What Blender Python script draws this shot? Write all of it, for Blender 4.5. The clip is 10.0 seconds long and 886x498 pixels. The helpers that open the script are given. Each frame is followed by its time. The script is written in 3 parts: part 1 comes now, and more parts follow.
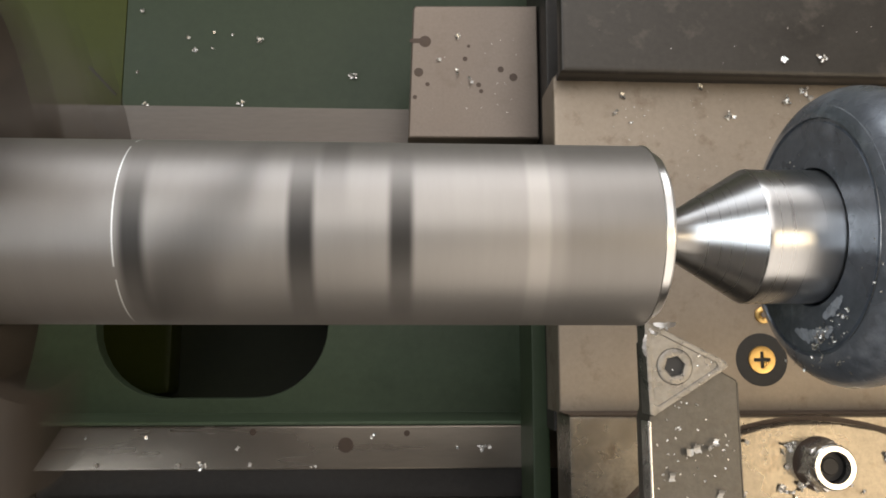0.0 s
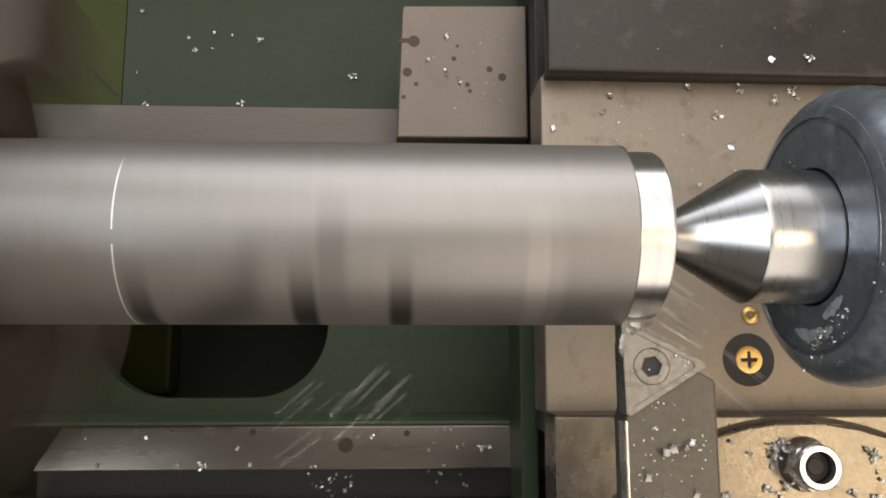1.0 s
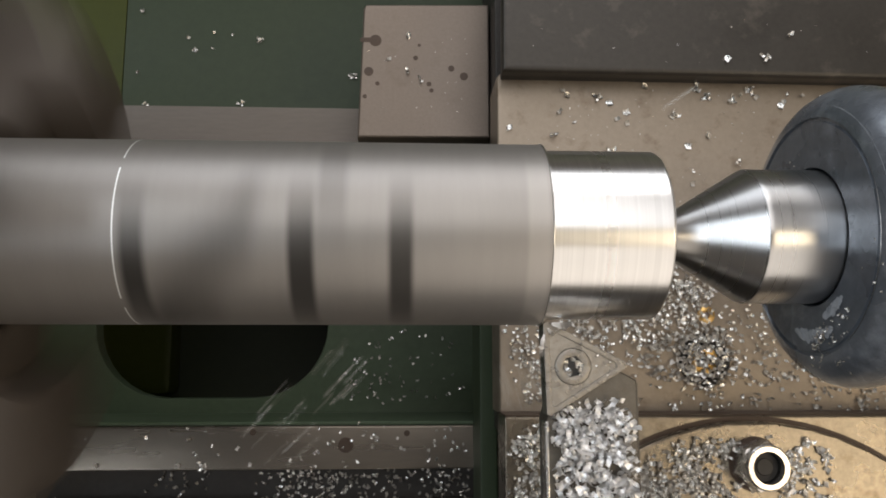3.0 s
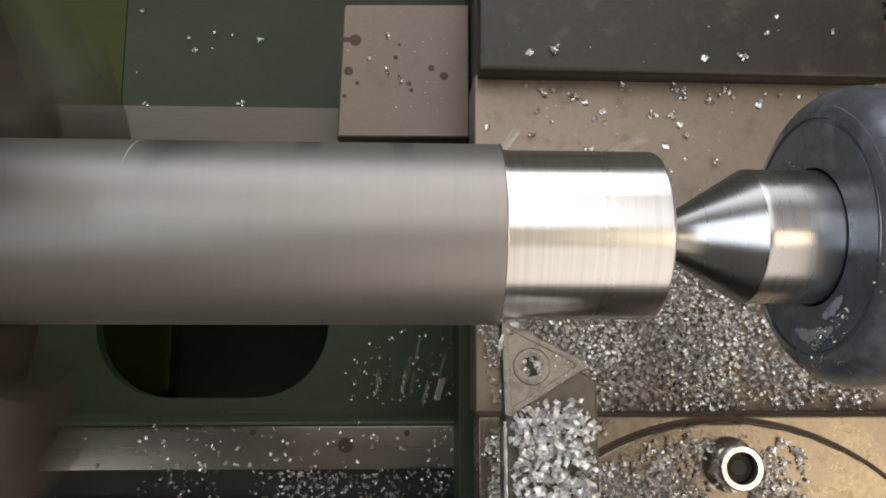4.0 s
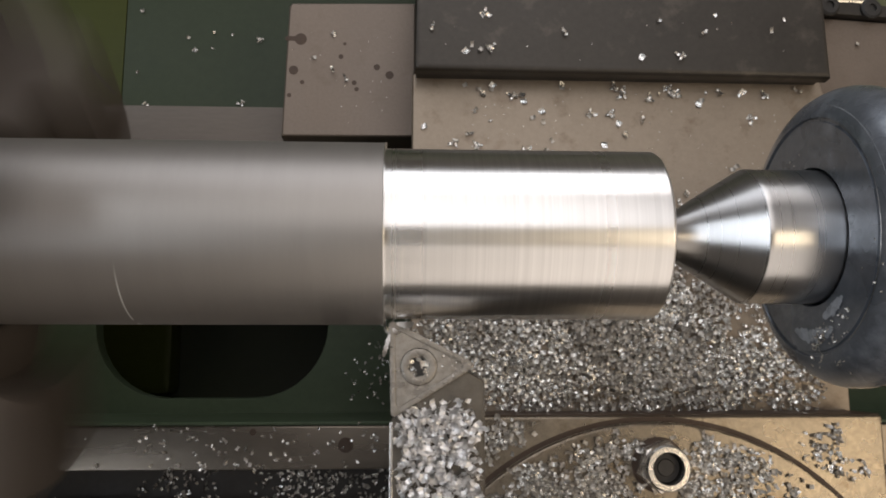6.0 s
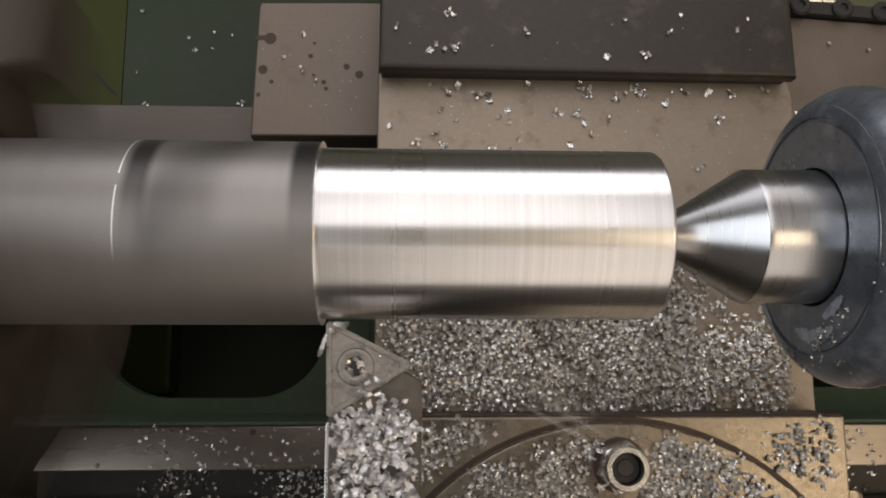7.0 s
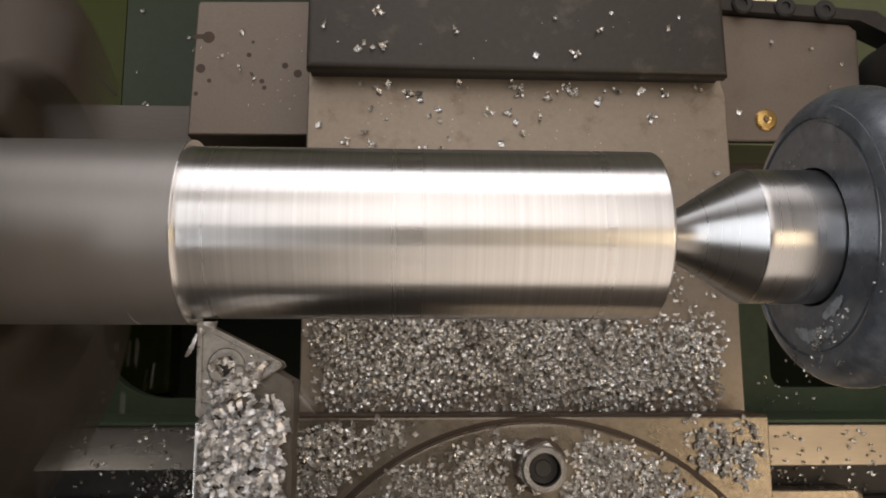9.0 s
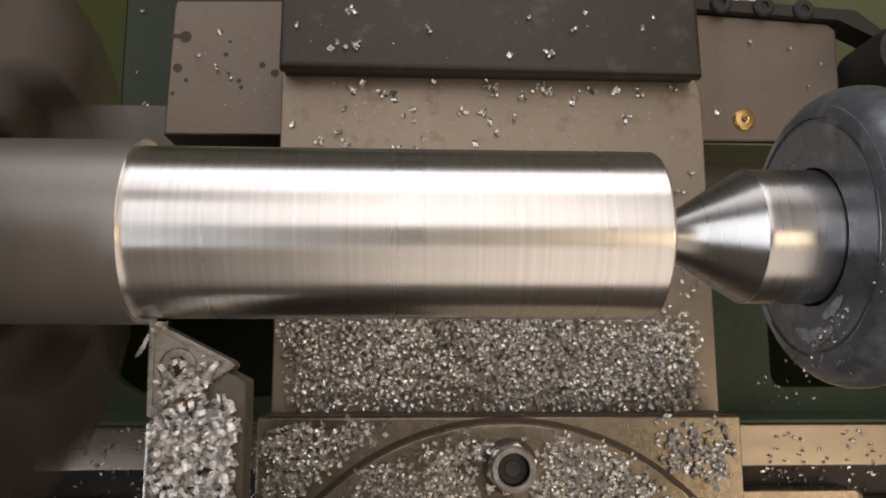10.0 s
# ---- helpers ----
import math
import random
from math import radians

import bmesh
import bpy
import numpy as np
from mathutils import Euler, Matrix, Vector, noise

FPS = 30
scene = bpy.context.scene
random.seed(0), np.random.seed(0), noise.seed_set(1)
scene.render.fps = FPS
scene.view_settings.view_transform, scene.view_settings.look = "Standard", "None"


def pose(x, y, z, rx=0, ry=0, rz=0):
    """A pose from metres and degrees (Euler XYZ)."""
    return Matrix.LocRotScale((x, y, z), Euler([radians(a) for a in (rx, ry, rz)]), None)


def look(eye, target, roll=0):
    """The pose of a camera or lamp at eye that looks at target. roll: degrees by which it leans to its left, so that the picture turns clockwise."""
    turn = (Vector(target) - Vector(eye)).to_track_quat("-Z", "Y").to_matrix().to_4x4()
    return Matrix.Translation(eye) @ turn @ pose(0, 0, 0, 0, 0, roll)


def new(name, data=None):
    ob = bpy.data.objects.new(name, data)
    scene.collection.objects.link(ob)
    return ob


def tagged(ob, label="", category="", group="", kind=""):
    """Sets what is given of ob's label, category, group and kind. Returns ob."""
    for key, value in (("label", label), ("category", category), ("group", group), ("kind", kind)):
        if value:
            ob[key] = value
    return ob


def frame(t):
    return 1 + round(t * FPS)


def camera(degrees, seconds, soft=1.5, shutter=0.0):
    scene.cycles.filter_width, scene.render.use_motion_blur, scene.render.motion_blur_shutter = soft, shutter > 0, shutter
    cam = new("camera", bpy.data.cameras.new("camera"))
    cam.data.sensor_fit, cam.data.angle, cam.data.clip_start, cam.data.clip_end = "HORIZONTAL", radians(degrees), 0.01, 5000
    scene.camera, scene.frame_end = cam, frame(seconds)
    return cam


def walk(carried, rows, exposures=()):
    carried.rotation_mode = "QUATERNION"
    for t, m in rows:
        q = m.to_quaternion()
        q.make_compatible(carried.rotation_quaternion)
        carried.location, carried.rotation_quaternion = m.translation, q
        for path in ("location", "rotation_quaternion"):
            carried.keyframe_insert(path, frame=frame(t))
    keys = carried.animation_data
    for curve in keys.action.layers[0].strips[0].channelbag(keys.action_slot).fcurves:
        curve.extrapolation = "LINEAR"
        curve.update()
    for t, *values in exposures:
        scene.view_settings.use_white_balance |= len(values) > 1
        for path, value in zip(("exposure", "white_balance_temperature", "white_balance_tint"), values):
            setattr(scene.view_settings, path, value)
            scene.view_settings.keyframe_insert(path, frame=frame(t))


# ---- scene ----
# Lengths below are in millimetres where a name ends in no unit; MM turns them into metres.
# x runs along the lathe's axis away from the chuck, y to the rear, z up; the origin lies on the axis.
MM = 0.001
cam = camera(60.6, 10.0, soft=1.8, shutter=0.5)
CAM = pose(-0.0031, -0.0222, 0.1326) @ pose(0, 0, 0, 8.406) @ pose(0, 0, 0, 0, -2.718) @ pose(0, 0, 0, 0, 0, 0.367)
walk(cam, [(0, CAM), (10, CAM)],
     exposures=[(0, -0.04, 6500, 10), (1, -0.05, 6500, 10), (2.5, -0.3, 6400, 10), (4.5, -0.45, 6400, 11), (5.5, -0.54, 6450, 12),
                (7.5, -0.77, 6600, 14), (8.5, -0.76, 6700, 14), (10, -0.72, 6900, 15.5)])

# feed of the carriage with the tool on it, seconds and millimetres
FEED = [(0, 0), (0.5, -1.1), (1, -4.1), (1.5, -7.55), (2, -11.2), (2.5, -14.65), (3.25, -19.85), (4, -25.3), (4.5, -29.9), (5, -34.8),
        (5.5, -39.8), (6.25, -47.8), (7, -55.9), (7.5, -62.1), (8, -67.5), (8.5, -72.9), (9, -77.9), (9.5, -82.1), (10, -86.05)]
CUT = 38.1
# turn of the spindle, seconds and degrees
SPIN = [(0, 5), (0.5, 1255), (1, 2233), (1.5, 3525), (2, 4753), (2.5, 6035), (4, 9610), (4.5, 10845), (5, 12125), (5.5, 13375),
        (7, 16870), (7.5, 18095), (8, 19360), (8.5, 20595), (9, 21775), (9.5, 23020), (10, 24290)]


def along(rows, t):
    return float(np.interp(t, [r[0] for r in rows], [r[1] for r in rows]))


# ---- light ----
world = bpy.data.worlds.new("world")
scene.world = world
world.use_nodes = True
sky = world.node_tree.nodes.new("ShaderNodeTexSky")
sky.sky_type, sky.sun_disc = "NISHITA", False
sky.sun_elevation, sky.sun_rotation = radians(35), radians(20)
world.node_tree.links.new(sky.outputs[0], world.node_tree.nodes["Background"].inputs[0])
world.node_tree.nodes["Background"].inputs[1].default_value = 0.10


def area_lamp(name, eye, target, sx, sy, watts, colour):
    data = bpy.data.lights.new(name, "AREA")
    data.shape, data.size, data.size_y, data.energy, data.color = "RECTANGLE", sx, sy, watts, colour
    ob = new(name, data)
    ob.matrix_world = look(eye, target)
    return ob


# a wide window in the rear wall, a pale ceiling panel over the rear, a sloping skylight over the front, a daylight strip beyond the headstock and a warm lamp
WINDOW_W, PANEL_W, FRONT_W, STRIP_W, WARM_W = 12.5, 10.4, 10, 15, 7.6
area_lamp("window_light", (0.0, 1.43, 0.83), (0.0, 0, 0.83), 1.6, 1.2, WINDOW_W, (1.0, 0.985, 0.965))
area_lamp("panel_light", (0.15, 0.72, 1.45), (0.15, 0.72, 0), 0.94, 1.4, PANEL_W, (1.0, 0.965, 0.94))
area_lamp("skylight", (0.70, -1.04, 0.87), (0.70, -0.235, 0.277), 1.5, 1.41, FRONT_W, (1.0, 0.90, 0.79))
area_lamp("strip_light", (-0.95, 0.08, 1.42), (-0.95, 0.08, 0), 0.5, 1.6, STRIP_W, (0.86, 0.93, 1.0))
area_lamp("warm_light", (1.02, -0.30, 1.44), (1.02, -0.30, 0), 0.6, 0.56, WARM_W, (1.0, 0.83, 0.59))


# ---- materials ----
def round_x(n, l, b, amount):
    """Fine tool marks running round x spread the gloss along x."""
    tan = n.new("ShaderNodeTangent")
    tan.direction_type, tan.axis = "RADIAL", "X"
    l.new(tan.outputs[0], b.inputs["Tangent"])
    b.inputs["Anisotropic"].default_value, b.inputs["Anisotropic Rotation"].default_value = amount, 0.25


def material(name, colour, rough=0.5, metal=0.0, grain=0.15, scale=60, bump=0.1, bump_scale=400, spot=None, spots=0.0, stretch=(1, 1, 1),
             coat=0.0, per_object=0.0, aniso=0.0, uneven=0.07, gloss=0.5):
    """Base colour varied at two scales, roughness varied, fine relief."""
    m = bpy.data.materials.new(name)
    m.use_nodes = True
    nt = m.node_tree
    n, l = nt.nodes, nt.links
    b = n["Principled BSDF"]
    co = n.new("ShaderNodeTexCoord")
    mp = n.new("ShaderNodeMapping")
    mp.inputs["Scale"].default_value = stretch
    l.new(co.outputs["Object"], mp.inputs[0])

    def noise_tex(s, detail, rough_=0.6):
        t = n.new("ShaderNodeTexNoise")
        t.inputs["Scale"].default_value, t.inputs["Detail"].default_value, t.inputs["Roughness"].default_value = s, detail, rough_
        l.new(mp.outputs[0], t.inputs["Vector"])
        return t
    big, fine = noise_tex(scale, 4), noise_tex(bump_scale, 5, 0.7)
    mixf = n.new("ShaderNodeMath")
    mixf.operation = "ADD"
    l.new(big.outputs["Fac"], mixf.inputs[0])
    l.new(fine.outputs["Fac"], mixf.inputs[1])
    rng = n.new("ShaderNodeMapRange")
    rng.inputs["From Min"].default_value, rng.inputs["From Max"].default_value = 0.6, 1.4
    rng.inputs["To Min"].default_value, rng.inputs["To Max"].default_value = 1 - grain, 1 + grain
    l.new(mixf.outputs[0], rng.inputs["Value"])
    last = rng.outputs[0]
    if per_object:
        info = n.new("ShaderNodeObjectInfo")
        r2 = n.new("ShaderNodeMapRange")
        r2.inputs["To Min"].default_value, r2.inputs["To Max"].default_value = 1 - per_object, 1 + per_object
        l.new(info.outputs["Random"], r2.inputs["Value"])
        mu = n.new("ShaderNodeMath")
        mu.operation = "MULTIPLY"
        l.new(last, mu.inputs[0])
        l.new(r2.outputs[0], mu.inputs[1])
        last = mu.outputs[0]
    hs = n.new("ShaderNodeHueSaturation")
    hs.inputs["Color"].default_value = (*colour, 1)
    l.new(last, hs.inputs["Value"])
    out = hs.outputs[0]
    if spot:
        st = noise_tex(scale * 2.3, 6, 0.65)
        sr = n.new("ShaderNodeMapRange")
        sr.inputs["From Min"].default_value, sr.inputs["From Max"].default_value = 0.56, 0.72
        sr.inputs["To Max"].default_value = spots
        l.new(st.outputs["Fac"], sr.inputs["Value"])
        mx = n.new("ShaderNodeMix")
        mx.data_type = "RGBA"
        l.new(sr.outputs[0], mx.inputs["Factor"])
        l.new(out, mx.inputs[6])
        mx.inputs[7].default_value = (*spot, 1)
        out = mx.outputs[2]
    l.new(out, b.inputs["Base Color"])
    rr = n.new("ShaderNodeMapRange")
    rr.inputs["From Min"].default_value, rr.inputs["From Max"].default_value = 0.3, 0.7
    rr.inputs["To Min"].default_value, rr.inputs["To Max"].default_value = max(rough - uneven, 0.03), min(rough + uneven, 1)
    l.new(big.outputs["Fac"], rr.inputs["Value"])
    l.new(rr.outputs[0], b.inputs["Roughness"])
    b.inputs["Metallic"].default_value = metal
    b.inputs["Coat Weight"].default_value, b.inputs["Coat Roughness"].default_value = coat, 0.25
    b.inputs["Specular IOR Level"].default_value = gloss
    if aniso:
        round_x(n, l, b, aniso)
    bp = n.new("ShaderNodeBump")
    bp.inputs["Strength"].default_value, bp.inputs["Distance"].default_value = bump, 0.0004
    l.new(fine.outputs["Fac"], bp.inputs["Height"])
    l.new(bp.outputs[0], b.inputs["Normal"])
    return m


STEEL = material("ground_steel", (0.22, 0.18, 0.148), 0.48, 0.55, 0.14, 30, 0.12, 900, (0.16, 0.12, 0.09), 0.35)
SLIDE_STEEL = material("scraped_iron", (0.34, 0.285, 0.226), 0.46, 0.6, 0.14, 45, 0.12, 700, (0.17, 0.12, 0.08), 0.6)
GOLD_STEEL = material("oily_steel", (0.25, 0.214, 0.166), 0.28, 0.8, 0.32, 55, 0.15, 600, (0.13, 0.085, 0.045), 0.7)
WAY_STEEL = material("bed_way_steel", (0.26, 0.225, 0.185), 0.31, 0.85, 0.10, 40, 0.08, 900, (0.17, 0.15, 0.13), 0.25, (0.15, 1, 1))
DARK_STEEL = material("blackened_steel", (0.053, 0.047, 0.040), 0.45, 0.4, 0.2, 40, 0.12, 500, (0.20, 0.17, 0.14), 0.3)
TOOL_STEEL = material("oiled_tool_steel", (0.13, 0.114, 0.092), 0.40, 0.5, 0.25, 160, 0.25, 900, (0.12, 0.095, 0.07), 0.5)
EDGE_STEEL = material("bright_edge_steel", (0.75, 0.73, 0.70), 0.25, 0.95, 0.08, 80, 0.1, 800)
CARBIDE = material("carbide", (0.29, 0.265, 0.23), 0.30, 0.65, 0.35, 200, 0.35, 900, (0.15, 0.13, 0.11), 0.6)
BLACK = material("black_rubber_and_shade", (0.03, 0.028, 0.026), 0.55, 0.0, 0.2, 100, 0.2, 700)
DARK_IRON = material("dark_iron", (0.045, 0.04, 0.035), 0.5, 0.3, 0.25, 60, 0.3, 400)
GREEN = material("green_machine_paint", (0.045, 0.064, 0.034), 0.45, 0.0, 0.18, 12, 0.12, 250, (0.026, 0.045, 0.024), 0.3, gloss=0.3)
OLIVE = material("olive_green_tone", (0.056, 0.068, 0.010), 0.48, 0.0, 0.12, 14, 0.12, 250, gloss=0.25)
# machine green made lighter, in place of light missing on the web
LIFTED_GREEN = material("lifted_casting_green", (0.078, 0.108, 0.064), 0.45, 0.0, 0.2, 14, 0.15, 250, (0.04, 0.06, 0.03), 0.35, gloss=0.3)
DULL_WAY = material("dull_way_steel", (0.15, 0.13, 0.112), 0.46, 0.6, 0.12, 40, 0.1, 900, (0.10, 0.085, 0.07), 0.4, (0.15, 1, 1))
# olive of the wing face; also the green sheet's brighter lit end
PALE_GREEN = material("pale_olive_and_lit_green", (0.15, 0.165, 0.09), 0.45, 0.0, 0.14, 14, 0.12, 250, gloss=0.3)
GREY_REFLECTOR = material("grey_green_reflector", (0.32, 0.34, 0.29), 0.5, 0.0, 0.12, 12, 0.12, 250)
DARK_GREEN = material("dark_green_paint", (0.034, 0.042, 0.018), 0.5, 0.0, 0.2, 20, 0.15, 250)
BRASS = material("brass", (0.72, 0.47, 0.17), 0.3, 0.9, 0.12, 150, 0.1, 900, (0.3, 0.18, 0.06), 0.3)
CENTER_STEEL = material("polished_center_steel", (0.57, 0.565, 0.56), 0.28, 1.0, 0.05, 120, 0.002, 1500, stretch=(8, 0.05, 0.05), uneven=0.015, aniso=0.35)
BLUED = material("blued_housing_steel", (0.17, 0.19, 0.22), 0.27, 0.45, 0.4, 40, 0.2, 400, (0.42, 0.46, 0.52), 0.75, coat=0.6, uneven=0.12)
GREASE = material("smeared_grease", (0.42, 0.45, 0.49), 0.28, 0.0, 0.4, 220, 0.3, 700, (0.32, 0.35, 0.39), 0.9)
QUILL = material("brown_quill_steel", (0.36, 0.28, 0.205), 0.42, 0.6, 0.15, 60, 0.1, 700)
CHIP = material("aluminium_chip", (0.83, 0.81, 0.77), 0.27, 0.88, 0.12, 300, 0.25, 1500)
CURL = material("matt_aluminium_curl", (0.90, 0.89, 0.88), 0.33, 0.9, 0.12, 300, 0.2, 1500)
CHIP_DULL = material("dull_aluminium_chip", (0.54, 0.51, 0.465), 0.45, 0.6, 0.2, 300, 0.25, 1500)
CHUCK_IRON = material("chuck_iron", (0.062, 0.051, 0.041), 0.55, 0.3, 0.2, 50, 0.2, 500)
JAW = material("jaw_steel", (0.12, 0.10, 0.083), 0.5, 0.5, 0.15, 60, 0.15, 600, (0.15, 0.12, 0.1), 0.4)
WALL = material("workshop_plaster", (0.55, 0.50, 0.44), 0.8, 0.0, 0.08, 3, 0.1, 60)
DARK_WALL = material("dark_unseen_wall", (0.16, 0.14, 0.12), 0.8, 0.0, 0.15, 3, 0.1, 60)
CONCRETE = material("concrete_floor", (0.12, 0.11, 0.10), 0.8, 0.0, 0.15, 4, 0.2, 80)
# dark oil marks; also colours the shade round nut, disc and joint
STAIN_AND_SHADE = material("oil_stain_and_shade", (0.07, 0.045, 0.03), 0.5, 0.2, 0.2, 200, 0.1, 900)


def turned_aluminium():
    """Bright lathe-turned aluminium: feed rings along x and a few deeper scores."""
    m = bpy.data.materials.new("turned_aluminium")
    m.use_nodes = True
    n, l = m.node_tree.nodes, m.node_tree.links
    b = n["Principled BSDF"]
    b.inputs["Metallic"].default_value = 1.0
    round_x(n, l, b, 0.75)
    co = n.new("ShaderNodeTexCoord")
    sep = n.new("ShaderNodeSeparateXYZ")
    l.new(co.outputs["Object"], sep.inputs[0])
    ring = n.new("ShaderNodeTexNoise")
    ring.noise_dimensions = "1D"
    ring.inputs["Scale"].default_value, ring.inputs["Detail"].default_value, ring.inputs["Roughness"].default_value = 900, 6, 0.75
    l.new(sep.outputs[0], ring.inputs["W"])
    wide = n.new("ShaderNodeTexNoise")
    wide.noise_dimensions = "1D"
    wide.inputs["Scale"].default_value, wide.inputs["Detail"].default_value = 120, 3
    l.new(sep.outputs[0], wide.inputs["W"])
    ramp = n.new("ShaderNodeMapRange")
    ramp.inputs["From Min"].default_value, ramp.inputs["From Max"].default_value = 0.3, 0.7
    ramp.inputs["To Min"].default_value, ramp.inputs["To Max"].default_value = 0.80, 0.93
    l.new(ring.outputs["Fac"], ramp.inputs["Value"])
    col = n.new("ShaderNodeCombineColor")
    for i in range(3):
        l.new(ramp.outputs[0], col.inputs[i])
    tint = n.new("ShaderNodeMix")
    tint.data_type, tint.blend_type = "RGBA", "MULTIPLY"
    tint.inputs["Factor"].default_value = 1.0
    l.new(col.outputs[0], tint.inputs[6])
    tint.inputs[7].default_value = (1.0, 0.985, 0.965, 1)
    l.new(tint.outputs[2], b.inputs["Base Color"])
    rr = n.new("ShaderNodeMapRange")
    rr.inputs["From Min"].default_value, rr.inputs["From Max"].default_value = 0.3, 0.7
    rr.inputs["To Min"].default_value, rr.inputs["To Max"].default_value = 0.265, 0.30
    l.new(wide.outputs["Fac"], rr.inputs["Value"])
    l.new(rr.outputs[0], b.inputs["Roughness"])
    bp = n.new("ShaderNodeBump")
    bp.inputs["Strength"].default_value, bp.inputs["Distance"].default_value = 0.25, 0.00006
    l.new(ring.outputs["Fac"], bp.inputs["Height"])
    l.new(bp.outputs[0], b.inputs["Normal"])
    return m


def raw_skin(core):
    """Dull mill skin of the bar with marker bands, smudges and a score whose glint is painted white, all laid out on
    the bar itself.
    """
    m = bpy.data.materials.new("mill_finish_aluminium")
    m.use_nodes = True
    n, l = m.node_tree.nodes, m.node_tree.links
    b = n["Principled BSDF"]
    co = n.new("ShaderNodeTexCoord")
    co.object = core
    sep = n.new("ShaderNodeSeparateXYZ")
    l.new(co.outputs["Object"], sep.inputs[0])

    def math2(op, a, c=None, e=None):
        k = n.new("ShaderNodeMath")
        k.operation = op
        for i, v in enumerate((a, c, e)):
            if v is None:
                continue
            if isinstance(v, (int, float)):
                k.inputs[i].default_value = v
            else:
                l.new(v, k.inputs[i])
        return k.outputs[0]
    x = math2("MULTIPLY", sep.outputs[0], 1000.0)
    turn = math2("MULTIPLY", math2("ARCTAN2", math2("MULTIPLY", sep.outputs[1], -1.0), sep.outputs[2]), 57.2958)

    def soft_step(v, lo, hi):
        k = n.new("ShaderNodeMapRange")
        k.interpolation_type = "SMOOTHSTEP"
        k.inputs["From Min"].default_value, k.inputs["From Max"].default_value = lo, hi
        l.new(v, k.inputs["Value"])
        return k.outputs[0]

    def patch(x0, x1, edge, mid, half, fade, slope=0.0):
        a = math2("MULTIPLY", soft_step(x, x0 - edge, x0 + edge), math2("SUBTRACT", 1.0, soft_step(x, x1 - edge, x1 + edge)))
        centre = math2("ADD", math2("MULTIPLY", math2("SUBTRACT", x, x0), slope), mid)
        far = math2("ABSOLUTE", math2("SUBTRACT", turn, centre))
        return math2("MULTIPLY", a, math2("SUBTRACT", 1.0, soft_step(far, half - fade, half + fade)))
    vec = n.new("ShaderNodeCombineXYZ")
    l.new(math2("MULTIPLY", sep.outputs[0], 1.0), vec.inputs[0])
    l.new(math2("MULTIPLY", sep.outputs[1], 0.12), vec.inputs[1])
    l.new(math2("MULTIPLY", sep.outputs[2], 0.12), vec.inputs[2])
    grain = n.new("ShaderNodeTexNoise")
    grain.inputs["Scale"].default_value, grain.inputs["Detail"].default_value, grain.inputs["Roughness"].default_value = 350, 5, 0.7
    l.new(vec.outputs[0], grain.inputs["Vector"])
    g = n.new("ShaderNodeMapRange")
    g.inputs["To Min"].default_value, g.inputs["To Max"].default_value = 0.93, 1.07
    l.new(grain.outputs["Fac"], g.inputs["Value"])
    dark = None
    for x0, x1, e, mid, half, fade, slope, amount in (
            (-47.5, -43.8, 0.9, 8, 34, 34, 0, 0.80), (-43.9, -26.5, 2.5, 42, 24, 24, -4.3, 0.42), (-21.7, -17.7, 0.7, 6, 36, 34, 0, 0.84),
            (-17.1, -12.7, 0.9, -48, 28, 24, 0, 0.25), (-5.9, -2.2, 0.7, 6, 36, 34, 0, 0.82), (-44.4, -32.8, 2, 60, 18, 18, -2, 0.25),
            (22.2, 41.5, 1.2, -6, 44, 40, 0, 0.27)):
        p = math2("SUBTRACT", 1.0, math2("MULTIPLY", patch(x0, x1, e, mid, half, fade, slope), amount))
        dark = p if dark is None else math2("MULTIPLY", dark, p)
    light = math2("ADD", 1.0, math2("MULTIPLY", patch(16.1, 19.6, 0.5, 0, 60, 35), 0.22))
    tone = math2("MULTIPLY", math2("MULTIPLY", dark, light), g.outputs[0])
    hs = n.new("ShaderNodeHueSaturation")
    hs.inputs["Color"].default_value = (0.36, 0.338, 0.316, 1)
    l.new(tone, hs.inputs["Value"])
    # the score, with its glint painted in over part of the turn
    score = math2("MULTIPLY", math2("MULTIPLY", patch(-48.5, -48.24, 0.06, -18, 86, 12), math2("GREATER_THAN", math2("ABSOLUTE", math2("ADD", turn, 61)), 4)),
                  math2("GREATER_THAN", math2("ABSOLUTE", math2("SUBTRACT", turn, 28)), 4))
    mx = n.new("ShaderNodeMix")
    mx.data_type = "RGBA"
    l.new(score, mx.inputs["Factor"])
    l.new(hs.outputs[0], mx.inputs[6])
    mx.inputs[7].default_value = (1.0, 1.0, 0.98, 1)
    l.new(mx.outputs[2], b.inputs["Base Color"])
    b.inputs["Metallic"].default_value = 0.75
    b.inputs["Roughness"].default_value = 0.43
    bp = n.new("ShaderNodeBump")
    bp.inputs["Strength"].default_value, bp.inputs["Distance"].default_value = 0.12, 0.0002
    l.new(grain.outputs["Fac"], bp.inputs["Height"])
    l.new(bp.outputs[0], b.inputs["Normal"])
    return m


# ---- mesh helpers ----
def part(name, bm, mat, parent=None, label="", smooth=True):
    me = bpy.data.meshes.new(name)
    bm.normal_update()
    bm.to_mesh(me)
    bm.free()
    me.materials.append(mat)
    if smooth:
        for p in me.polygons:
            p.use_smooth = True
        me.set_sharp_from_angle(angle=radians(32))
    ob = new(name, me)
    if smooth:
        keep = ob.modifiers.new("even_shading", "WEIGHTED_NORMAL")
        keep.keep_sharp, keep.weight = True, 90
    ob.parent = parent
    if label:
        ob["label"] = label
    return ob


def thing(name, label, category, group="", kind="", at=(0, 0, 0)):
    ob = new(name)
    ob.empty_display_size = 0.01
    ob.location = [v * MM for v in at]
    return tagged(ob, label, category, group, kind)


